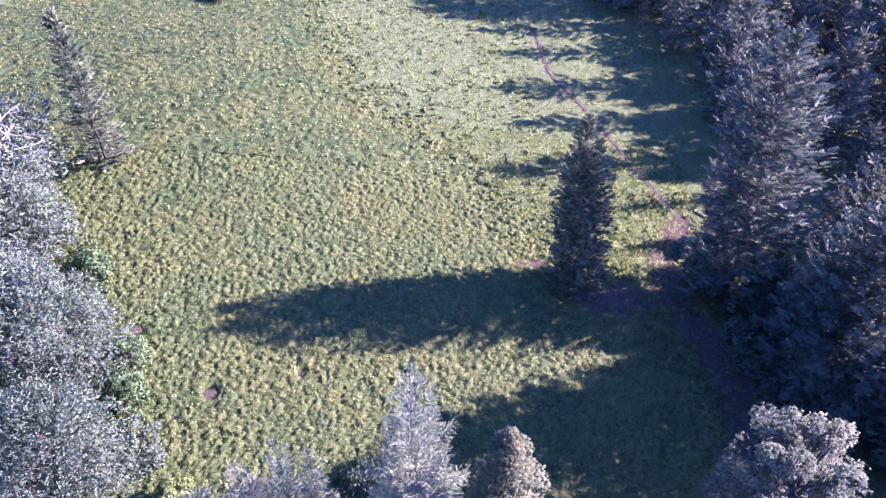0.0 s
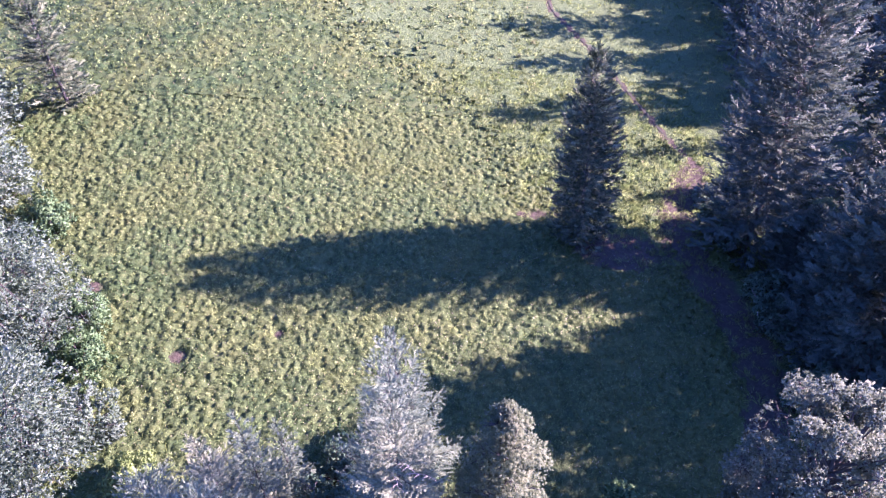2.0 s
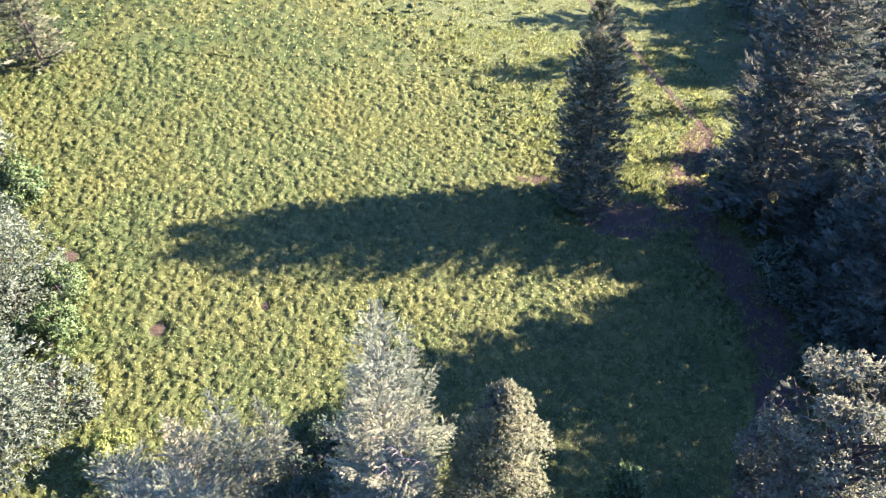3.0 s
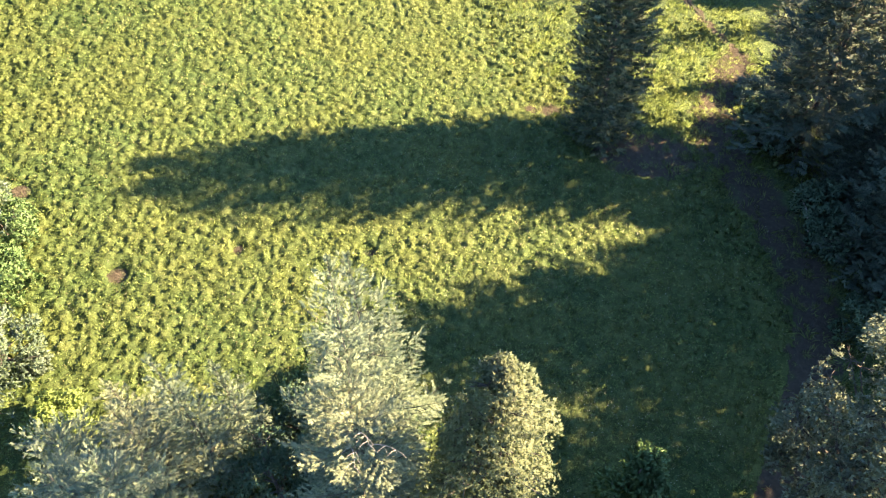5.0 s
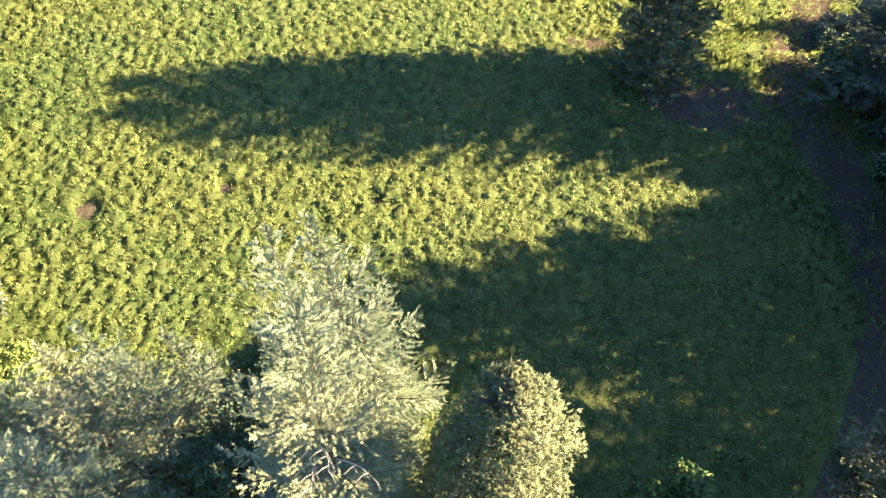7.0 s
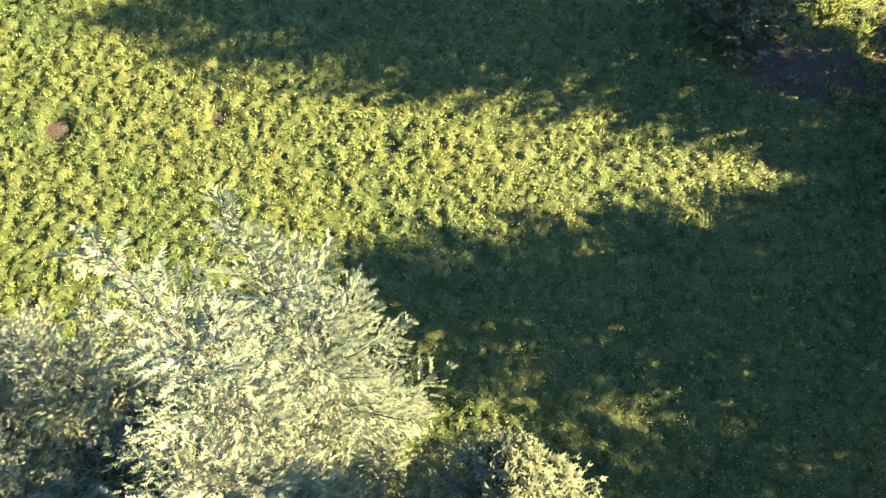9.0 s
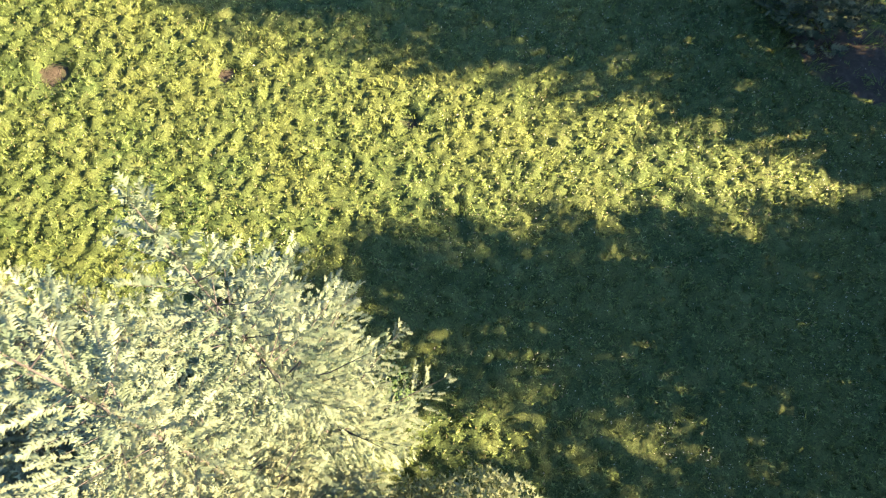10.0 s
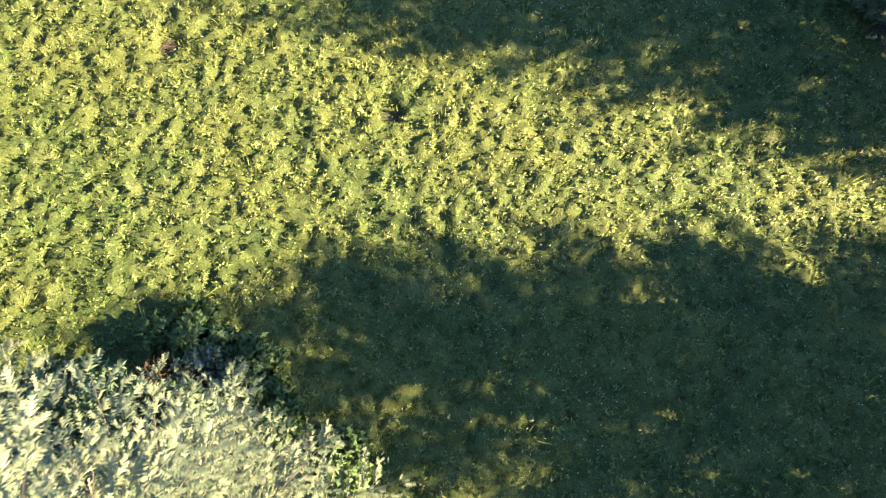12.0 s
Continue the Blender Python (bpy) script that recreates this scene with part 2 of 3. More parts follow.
def tussock(blades, rng, slim=0.035):
    """A grass tussock, one unit high: loose blades that lean over to one side, a triangle each."""
    vs, fs, ns = [], [], []
    fall = unit(np.array([rng.normal(), rng.normal(), 0.0])) * 0.35
    for i in range(blades):
        a, q = i * 2.4 + rng.random() * 0.9, math.sqrt((i + 0.5) / blades)
        o = np.array([math.cos(a), math.sin(a), 0])
        foot = o * 0.5 * q * (0.6 + 0.7 * rng.random())
        tip = foot + (o * 0.4 * q + fall) * (0.5 + rng.random()) + np.array([0, 0, (1.0 - 0.5 * q) * (0.5 + 0.6 * rng.random())]) + rng.normal(size=3) * 0.1
        w = unit(np.cross(tip - foot, rng.normal(size=3))) * slim * (0.7 + 0.6 * rng.random())
        n = len(vs)
        vs += [foot - w, foot + w, tip]
        fs.append((n, n + 1, n + 2))
        ns += [o * 0.55 * q + fall + rng.normal(size=3) * 0.2 + [0, 0, 0.9]] * 3
    return np.array(vs), np.array(fs), np.array(ns)


def ground_z(x, y):
    """The meadow falls gently towards the wood and rises to a low hill on the other side."""
    z = -0.05 * x + 3.0 * np.exp(-((x + 22) ** 2 + (y - 64) ** 2) / (2 * 18.0 ** 2)) - 0.045
    return z * np.clip(1.6 - np.hypot(x, y - 45) / 150.0, 0, 1)


def on_ground(x, y, sink=0.05):
    return (x, y, float(ground_z(x, y)) - sink)


# ---- trees ----
CONE = (0.86, 0.97, 1.0, 0.86, 0.62, 0.32, 0.03)
COLUMN = (0.8, 0.95, 1.0, 0.92, 0.68, 0.34, 0.04)
SPIRE = (0.8, 0.95, 1.0, 0.66, 0.36, 0.17, 0.03)
HEIGHTS = (0.0, 0.1, 0.25, 0.5, 0.75, 0.9, 1.0)


def shoot(rng, joints=5, sides=2, needle=0.3):
    """A fir shoot, one unit long: needles that lean forward on both sides of the stem and over it, all in one piece."""
    vs, fs = [np.array([i / joints, 0, 0.02 * i]) for i in range(joints + 1)], []
    ns = [np.array([0.2, 0, 1.0])] * (joints + 1)
    for i in range(joints):
        for j in range(sides):
            a = 2 * math.pi * (j + 0.35 * rng.random()) / sides + 0.5 * (i % 2) * (sides > 2)
            l = needle * (1.15 - 0.6 * i / joints) * (0.75 + 0.5 * rng.random())
            fs.append((i, i + 1, len(vs)))
            vs.append(np.array([(i + 0.5) / joints + 0.6 * l, math.cos(a) * l, 0.5 * math.sin(a) * l + 0.15 * l * rng.normal()]))
            ns.append(np.array([0.35, 0.7 * math.cos(a), 0.9]) + 0.2 * rng.normal(size=3))
    return np.array(vs), np.array(fs), np.array(ns)


def conifer(name, at, h, r, leaf, seed, label, group="", outline=CONE, whorls=24, per=6, gap=0.24, twig=0.16, size=0.28, joints=5, sides=3, needle=0.36, apex=(0, 0), bare=0.04, low=-0.15, high=0.8, curl=0.35, ragged=0.3, bias=(0, 0), fan=0.85, lift=0.35, gaps=-0.22):
    """A fir: a tapered trunk with whorls of limbs that turn up at the tips, branchlets on both sides of each limb, and shoots on all of them."""
    rng = np.random.default_rng(seed)
    root = thing(name, at, label, "tree", group)
    apex = np.array([*apex, 0.0])
    k = np.linspace(0, 1, 9)
    axis = k[:, None] * np.array([0, 0, h]) + (k ** 1.3)[:, None] * apex
    wood = [tube(axis, 0.008 + 0.011 * h * (1 - k) ** 2.2, 8)]
    P, D, U, S = [], [], [], []
    up = np.array([0, 0, 1.0])
    s = np.linspace(0, 1, 7)
    for i in range(whorls):
        q = bare + (1 - bare) * ((i + 0.6 * rng.random()) / whorls) ** 0.92
        n = per if q < 0.85 else max(3, per - 2)
        for j in range(n):
            a = 2 * math.pi * (j + 0.8 * rng.random()) / n + i * 2.4
            o = np.array([math.cos(a), math.sin(a), 0])
            l = (r * np.interp(q, HEIGHTS, outline) * (1 + bias[0] * o[0] + bias[1] * o[1]) + 0.1) * (1 - ragged + 1.5 * ragged * rng.random())
            slope = low + (high - low) * q + 0.12 * rng.normal()
            swing = np.array([-o[1], o[0], 0]) * 0.12 * rng.normal()
            base = np.array([0, 0, q * h * 0.985]) + apex * q ** 1.3
            line = base + l * (s[:, None] * o + (s ** 2)[:, None] * swing + (slope * s + curl * (s ** 2.2) - 0.12 * s)[:, None] * up)
            wood.append(tube(line[::3] - up * 0.04, (0.006 + 0.008 * l) * (1 - 0.85 * s[::3]), 3))
            way = unit(line[-1] - line[-3])
            lat = unit(np.cross(up, o))
            m = max(2, int(0.9 * l / gap)) * 2
            t = np.clip(0.12 + 0.88 * (np.arange(m) + rng.random(m)) / m, 0, 1)
            c = np.stack([np.interp(t, s, line[:, x]) for x in range(3)], 1)
            sign = np.where(np.arange(m) % 2 == 0, 1.0, -1.0)
            open_ = fan * (0.75 + 0.5 * rng.random(m))
            run = unit(o[None] * np.cos(open_)[:, None] + lat[None] * (sign * np.sin(open_))[:, None] + up[None] * (slope * 0.45 + curl * 0.5 * t + 0.16 * rng.normal(size=m))[:, None])
            reach = (0.5 * l * (1 - t) + 0.3 * min(1.0, l)) * (0.6 + 0.6 * rng.random(m))
            e = int(np.ceil(reach.max() / twig))
            pos = (np.arange(e)[None] + 0.3 + 0.5 * rng.random((m, e))) * twig
            mi, ei = np.nonzero(pos < reach[:, None])
            f = pos[mi, ei]
            P.append(c[mi] + run[mi] * f[:, None])
            sg = np.where(ei % 2 == 0, 1.0, -1.0) * (0.25 + 0.65 * rng.random(len(mi)))
            D.append(run[mi] + lat[None] * (sg * 0.6)[:, None] + o[None] * 0.3 + up[None] * (lift * (0.2 + rng.random(len(mi))))[:, None])
            S.append(size * (0.7 + 0.55 * rng.random(len(mi))) * (1.1 - 0.35 * f / np.maximum(reach[mi], 0.01)))
            m = max(2, int(l / twig))
            t = np.clip((np.arange(m) + rng.random(m)) / m, 0.1, 1)
            P.append(np.stack([np.interp(t, s, line[:, x]) for x in range(3)], 1))
            D.append(o[None] + lat[None] * (0.9 * rng.normal(size=m))[:, None] + up[None] * (slope + lift + 0.3 * rng.random(m))[:, None])
            S.append(size * (0.7 + 0.5 * rng.random(m)))
            P.append(line[-1:]), D.append(way[None]), S.append(np.array([1.15 * size]))
            U.append(np.tile(up * 0.9 + o * (0.35 + 0.35 * rng.random()), (sum(len(x) for x in S) - sum(len(x) for x in U), 1)))
    m = int(h * 0.75 / twig * 4)
    q = 0.25 + 0.75 * rng.random(m)
    a = rng.random(m) * 2 * np.pi
    P.append(np.stack([np.interp(q, k, axis[:, x]) for x in range(3)], 1))
    D.append(np.stack([np.cos(a), np.sin(a), 0.7 + 0.6 * q], 1)), S.append(size * (0.7 + 0.4 * rng.random(m)))
    P.append(axis[-1:] - [0, 0, 0.15]), D.append(np.array([[0, 0, 1.0]])), S.append(np.array([size * 1.6]))
    U += [np.stack([np.cos(a), np.sin(a), 0.8 * np.ones(m)], 1), np.array([[1.0, 0, 0.5]])]
    P, D, U, S = (np.concatenate(x) for x in (P, D, U, S))
    U = U + 0.38 * rng.normal(size=P.shape)
    keep = np.array([noise.noise(Vector(p) * (6.0 / (r + 1.0)) + Vector((seed, 0, 0))) > gaps for p in P]) | (P[:, 2] > 0.9 * h)
    P, D, U, S = P[keep], D[keep], U[keep], S[keep]
    pick = rng.integers(0, 4, len(P))
    crown = joined(*[scatter(shoot(rng, joints, sides, needle), P[pick == g], D[pick == g], U[pick == g], S[pick == g]) for g in range(4)])
    part("trunk", mesh_of("trunk", *joined(*wood), BARK, True), root, "brown bark trunk with limbs")
    part("crown", mesh_of("crown", *crown[:2], leaf, facing=crown[2]), root)
    return root


def broadleaf(name, at, h, r, leaf, seed, label, group="", lobes=22, tufts=2600, size=0.3, low=0.15, wood=None, leaves=9, slim=0.33, narrow=1.0, gaps=-0.36, taper=0.0, spread=0.55, lump=1.0, category="tree", lean=(0, 0)):
    """A leafy tree or shrub: a forked trunk, limbs to each lobe of the crown, and tufts of leaves on the lobes, with gaps."""
    rng = np.random.default_rng(seed)
    root = thing(name, at, label, category, group)
    lean = np.array([*lean, 0.0])
    stems = []
    k = np.linspace(0, 1, 7)
    wob = np.cumsum(rng.normal(size=(7, 3)) * [0.03 * r, 0.03 * r, 0], 0)
    trunk = k[:, None] * np.array([0, 0, h * 0.9]) + wob + (k ** 1.5)[:, None] * lean
    stems.append(tube(trunk, (0.02 + 0.018 * h) * (1 - 0.85 * k), 7))
    limbs = []
    P, N, S = [], [], []
    for i in range(lobes):
        q = low + (1 - low) * ((i + 0.5) / lobes)
        ring = r * math.sqrt(max(0.02, 1 - abs(2 * ((q - low) / (1 - low)) ** narrow - 0.75) ** 2.2 / 1.6)) * (spread if i < lobes - 2 else 0.15) * (1 - taper * max(0, q - 0.5) / 0.5)
        a = i * 2.4 + rng.random()
        c = np.array([math.cos(a) * ring, math.sin(a) * ring, q * h * 0.92]) * (0.85 + 0.3 * rng.random()) + lean * q
        c[2] = min(c[2], h * 0.93)
        start = np.array([np.interp(min(1, 0.75 * c[2] / (h * 0.9)), k, trunk[:, x]) for x in range(3)])
        s = np.linspace(0, 1, 5)
        limb = start + s[:, None] * (c - start) + np.outer(np.sin(s * np.pi), [0, 0, -0.06 * r])
        twigs = [tube(limb, (0.012 + 0.006 * h) * (1 - 0.8 * s), 5)]
        rad = lump * r * (0.36 + 0.22 * rng.random()) * (0.75 if q > 0.85 else 1.0) * (1 - 0.6 * taper * max(0, q - 0.5) / 0.5)
        m = int(tufts / lobes)
        d = unit(rng.normal(size=(m, 3)) + [0, 0, 0.25])
        rr = rad * (0.35 + 0.75 * rng.random(m) ** 0.5)
        p = c + d * rr[:, None] * [1, 1, 0.85]
        for g in range(6):
            e = c + d[g] * rad * 0.95
            twigs.append(tube(np.stack([c, (c + e) / 2 + rng.normal(size=3) * 0.05 * rad, e]), np.array([0.016, 0.011, 0.004]) * (0.5 + 0.1 * h), 4))
        limbs.append(joined(*twigs))
        P.append(p), N.append(d + 1.1 * unit(p - [0, 0, 0.5 * h])), S.append(size * (0.6 + 0.8 * rng.random(m)))
    P, N, S = np.concatenate(P), np.concatenate(N), np.concatenate(S)
    keep = np.array([noise.noise(Vector(p) * (1.6 / r) * 1.3 + Vector((seed, 0, 0))) > gaps for p in P]) & (P[:, 2] > 0.03 * h)
    P, N, S = P[keep], N[keep], S[keep]
    U = rng.normal(size=P.shape)
    pick = rng.integers(0, 3, len(P))
    crown = joined(*[scatter(cluster(leaves, rng, slim=slim), P[pick == g], (N + [0, 0, 0.4])[pick == g], U[pick == g], S[pick == g]) for g in range(3)])
    if category == "tree":
        stem = part("trunk", mesh_of("trunk", *joined(*stems), wood or BARK, True), root)
        for v, f in limbs:
            part("limb", mesh_of("limb", v, f, wood or BARK, True), stem)
    else:
        part("stem", mesh_of("stem", *joined(*stems, *limbs), wood or BARK, True), root)
    part("crown", mesh_of("crown", *crown[:2], leaf, facing=crown[2]), root)
    return root


# ---- ground ----
ROAD = [(19.8, 45.0), (18.8, 43.1), (17.3, 40.5), (17.0, 37.2), (18.3, 33.2), (19.3, 29.2), (18.8, 24.5), (16.5, 20.0), (13.0, 14.0)]
TRAIL = [(11.2, 83.0), (11.2, 79.3), (11.6, 70.6), (14.7, 62.7), (18.9, 49.0), (20.7, 45.3), (19.0, 43.0)]


def off_line(x, y, line):
    """Distance to a line of points."""
    best = np.full(np.shape(x), 1e9)
    for (ax, ay), (bx, by) in zip(line, line[1:]):
        dx, dy = bx - ax, by - ay
        t = np.clip(((x - ax) * dx + (y - ay) * dy) / (dx * dx + dy * dy), 0, 1)
        best = np.minimum(best, np.hypot(x - ax - t * dx, y - ay - t * dy))
    return best


def earthy(x, y):
    """How bare the soil is: the dirt road along the wood, the narrow trail, trodden ground under the lone fir, a few bare spots."""
    e = np.clip(0.66 - (off_line(x, y, ROAD) / 2.7) ** 2, 0, 1)
    e = np.maximum(e, np.clip(1.3 - off_line(x, y, TRAIL) / 0.3, 0, 1))
    e = np.maximum(e, 0.8 * np.exp(-((x - 12.4) ** 2 / 16 + (y - 36.2) ** 2 / 5)))
    e = np.maximum(e, 0.62 * np.exp(-((x - 6.8) ** 2 / 6 + (y - 39.6) ** 2 / 0.6)))
    for bx, by, br in ((-14.4, 26.6, 0.75), (-20.5, 31.2, 0.8), (-9.0, 28.4, 0.5), (-2.7, 28.6, 0.45)):
        e = np.maximum(e, 0.75 * np.exp(-((x - bx) ** 2 + (y - by) ** 2) / (br * br)))
    return e


fine_x, fine_y = np.arange(-42, 44.1, 0.5), np.arange(8, 100.1, 0.5)
outer = np.array([3, 8, 18, 40, 90, 200, 450, 1000, 2000.0])
gx = np.concatenate([fine_x[0] - outer[::-1], fine_x, fine_x[-1] + outer])
gy = np.concatenate([fine_y[0] - outer[::-1], fine_y, fine_y[-1] + outer])
X, Y = np.meshgrid(gx, gy)
rough_z = 0.05 * np.sin(X * 1.9 + 1.3 * np.sin(Y * 0.8)) * np.sin(Y * 1.7 + np.sin(X * 1.1)) * (np.abs(X) < 45)
Z = ground_z(X, Y) + rough_z - 0.10 * np.clip(1.25 - off_line(X, Y, ROAD) / 1.5, 0, 1)
row = np.arange(len(gy) - 1)[:, None] * len(gx) + np.arange(len(gx) - 1)[None]
quads = np.stack([row, row + 1, row + len(gx) + 1, row + len(gx)], -1).reshape(-1, 4)
ground_mesh = mesh_of("ground", np.stack([X, Y, Z], -1).reshape(-1, 3), quads, GROUND, True)
ground_mesh.attributes.new("earth", "FLOAT", "POINT").data.foreach_set("value", earthy(X, Y).astype(np.float32).ravel())
tagged(new("ground", ground_mesh), "sloping meadow ground with turf and bare brown soil", "ground", kind="structure")

# ---- meadow plants ----
PLANTS = np.random.default_rng(5)


def meadow(name, count, area, templates, size, material, label, thin, tilt=0.25, lift=-0.03):
    """Plants strewn over a stretch of meadow, fewer on bare soil; thin(x, y) tells how many of them stay."""
    x0, x1, y0, y1 = area
    x, y = PLANTS.uniform(x0, x1, count), PLANTS.uniform(y0, y1, count)
    stay = PLANTS.random(count) < thin(x, y) * np.clip(1.15 - 1.4 * earthy(x, y), 0, 1)
    x, y = x[stay], y[stay]
    P = np.stack([x, y, ground_z(x, y) + lift], 1)
    a = PLANTS.uniform(0, 2 * np.pi, len(x))
    D = np.stack([np.cos(a), np.sin(a), tilt * PLANTS.normal(size=len(x))], 1)
    U = np.array([[0, 0, 1.0]]) + 0.3 * tilt * PLANTS.normal(size=(len(x), 3))
    S = size * (0.55 + 0.8 * PLANTS.random(len(x)))
    pick = PLANTS.integers(0, len(templates), len(x))
    v, f, facing = joined(*[scatter(t, P[pick == g], D[pick == g], U[pick == g], S[pick == g]) for g, t in enumerate(templates)])
    return tagged(new(name, mesh_of(name, v, f, material, facing=facing)), label, "grass", kind="stuff")


def open_slope(x, y):
    """1 on the coarse weedy slope, 0 on the smooth bright grass towards the wood."""
    line = np.interp(y, [20, 35, 38, 42, 47, 53, 61, 85, 100], [20, 13, 8, 5, 3, -1, -9, -18, -23])
    return 1 / (1 + np.exp((x - line) / 2.0))


def drifts(x, y):
    return 0.5 + 0.5 * np.sin(x * 0.45 + 1.7 * np.sin(y * 0.31)) * np.sin(y * 0.52 + 1.4 * np.sin(x * 0.27))


def grassy(x, y):
    return np.clip(1.0 - 0.35 * open_slope(x, y), 0, 1)


def near(y):
    return np.clip((54 - y) / 9, 0, 1)


def sward(name, area, cell, apart, wide, tall, sprigs, leaf, label, keep):
    """Close-standing weeds: a lumpy sheet of foliage with domed plants side by side, its colour darkened like the shade
    between leaves, and sprigs of leaves all over it; it thins out where keep(x, y) falls.
    """
    x0, x1, y0, y1 = area
    xs, ys = np.arange(x0, x1, cell), np.arange(y0, y1, cell)
    X, Y = np.meshgrid(xs, ys)
    H = np.zeros_like(X)
    for cy in np.arange(y0, y1, apart):
        for cx in np.arange(x0, x1, apart):
            px, py = cx + apart * PLANTS.uniform(-0.6, 0.6), cy + apart * PLANTS.uniform(-0.6, 0.6)
            ra, rb, turn, top = *(wide * PLANTS.uniform(0.5, 1.15, 2)), PLANTS.uniform(0, 3.14), tall * PLANTS.uniform(0.35, 1.15)
            m = max(ra, rb)
            i0, i1, j0, j1 = (max(0, int(v)) for v in ((px - m - x0) / cell + 1, (px + m - x0) / cell + 1, (py - m - y0) / cell + 1, (py + m - y0) / cell + 1))
            dx, dy = X[j0:j1, i0:i1] - px, Y[j0:j1, i0:i1] - py
            u, v = (dx * math.cos(turn) + dy * math.sin(turn)) / ra, (dy * math.cos(turn) - dx * math.sin(turn)) / rb
            H[j0:j1, i0:i1] = np.maximum(H[j0:j1, i0:i1], top * np.clip(1 - u * u - v * v, 0, 1) ** 0.8)
    H += tall * 0.16 * PLANTS.normal(size=H.shape)
    sink = np.clip(keep(X, Y) + (keep(X, Y) < 0.9) * (1.1 * H / tall - 0.45), 0, 1) * np.clip(1.2 - 1.6 * earthy(X, Y), 0, 1)
    Z = ground_z(X, Y) + 0.07 + H * np.clip(1.5 * sink - 0.3, 0, 1) - 0.5 * np.clip(0.62 - sink, 0, 1)
    row = np.arange(len(ys) - 1)[:, None] * len(xs) + np.arange(len(xs) - 1)[None]
    quads = np.stack([row, row + 1, row + len(xs) + 1, row + len(xs)], -1).reshape(-1, 4)
    quads = quads[(sink.ravel()[quads] > 0.3).all(1)]
    gy, gx = np.gradient(Z, cell)
    slope = np.stack([-gx, -gy, np.ones_like(gx)], -1).reshape(-1, 3)
    used, back = np.unique(quads, return_inverse=True)
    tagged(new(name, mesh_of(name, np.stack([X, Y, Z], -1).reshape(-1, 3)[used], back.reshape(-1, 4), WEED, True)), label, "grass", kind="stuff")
    spot = PLANTS.choice(np.flatnonzero(sink.ravel() > 0.45), sprigs)
    P = np.stack([X, Y, Z - 0.01], -1).reshape(-1, 3)[spot] + np.append(PLANTS.uniform(-cell, cell, (sprigs, 2)), np.zeros((sprigs, 1)), 1)
    U = unit(slope[spot] + 0.35 * PLANTS.normal(size=P.shape))
    a = PLANTS.uniform(0, 2 * np.pi, sprigs)
    D = np.stack([np.cos(a), np.sin(a), 0 * a], 1)
    pick = PLANTS.integers(0, 6, sprigs)
    S = leaf * (0.6 + 0.8 * PLANTS.random(sprigs))
    v, f, facing = joined(*[scatter(sprig(4, PLANTS), P[pick == g], D[pick == g] - U[pick == g] * np.sum(D * U, 1)[pick == g, None], U[pick == g], S[pick == g]) for g in range(6)])
    tagged(new(name + "_leaves", mesh_of(name + "_leaves", v, f, WEED_LEAF, facing=facing)), "small green leaves of " + label, "grass", kind="stuff")


sward("meadow_weeds", (-33, 21, 14, 50), 0.1, 0.36, 0.38, 0.2, 115000, 0.095, "knee-high weeds that stand close together on the meadow", lambda x, y: np.clip(1.6 * open_slope(x, y) - 0.25 + 0.3 * drifts(x, y), 0, 1))
sward("distant_meadow_weeds", (-52, 10, 49.9, 98), 0.2, 0.5, 0.48, 0.2, 27000, 0.17, "knee-high weeds on the distant slope", lambda x, y: np.clip(1.6 * open_slope(x, y) - 0.25 + 0.3 * drifts(x, y), 0, 1))
meadow("meadow_grass", 20000, (-34, 26, 14, 54), [tussock(10, PLANTS, 0.05) for _ in range(8)], 0.36, GRASS, "yellow-green meadow grass in loose tufts", lambda x, y: (1 - 0.45 * open_slope(x, y)) * near(y))
meadow("meadow_tussocks", 5000, (-23, 22, 15, 46), [tussock(30, PLANTS, 0.035) for _ in range(8)], 0.42, GRASS, "soft tussocks of fine yellow-green meadow grass", lambda x, y: 0.5 + 0.5 * drifts(y, x))
meadow("bright_grass", 22000, (-4, 22, 35, 58), [tussock(7, PLANTS, 0.09) for _ in range(6)], 0.22, GRASS, "short bright yellow-green grass round the lone fir", lambda x, y: 1 - open_slope(x, y))
meadow("meadow_flowers", 9000, (-16, 18, 16, 36), [tuft(3, PLANTS, 0.3) for _ in range(2)], 0.036, FLOWER, "tiny pale seed heads among the weeds", lambda x, y: drifts(x, y) * (0.35 + 0.65 * (x > 0)), lift=0.3)
meadow("distant_meadow_grass", 34000, (-52, 32, 44, 98), [tussock(4, PLANTS, 0.13) for _ in range(4)], 0.27, GRASS, "yellow-green grass on the distant slope", lambda x, y: grassy(x, y) * (1 - near(y)))

for x, y, r, n in ((-13.9, 47.3, 1.2, 70), (-9.0, 29.8, 0.45, 14)):
    meadow("dry_weeds", n, (x - r, x + r, y - 0.7 * r, y + 0.7 * r), [tuft(9, PLANTS, 0.06) for _ in range(2)], 0.2, DRY_PALE, "patch of pale dry weeds on the meadow", lambda x, y: np.ones_like(x))

# ---- the lone fir on the meadow ----
conifer("fir_tree", on_ground(9.8, 37.6), 14.1, 2.05, FIR_DARK, 11, "tall slender dark green fir standing alone on the meadow", outline=(0.8, 0.92, 1.0, 0.88, 0.56, 0.24, 0.03), whorls=36, per=9, gap=0.32, twig=0.22, size=0.36, joints=4, sides=2, apex=(-0.7, 0.5), bare=0.03, low=-0.1, high=0.7, ragged=0.2)

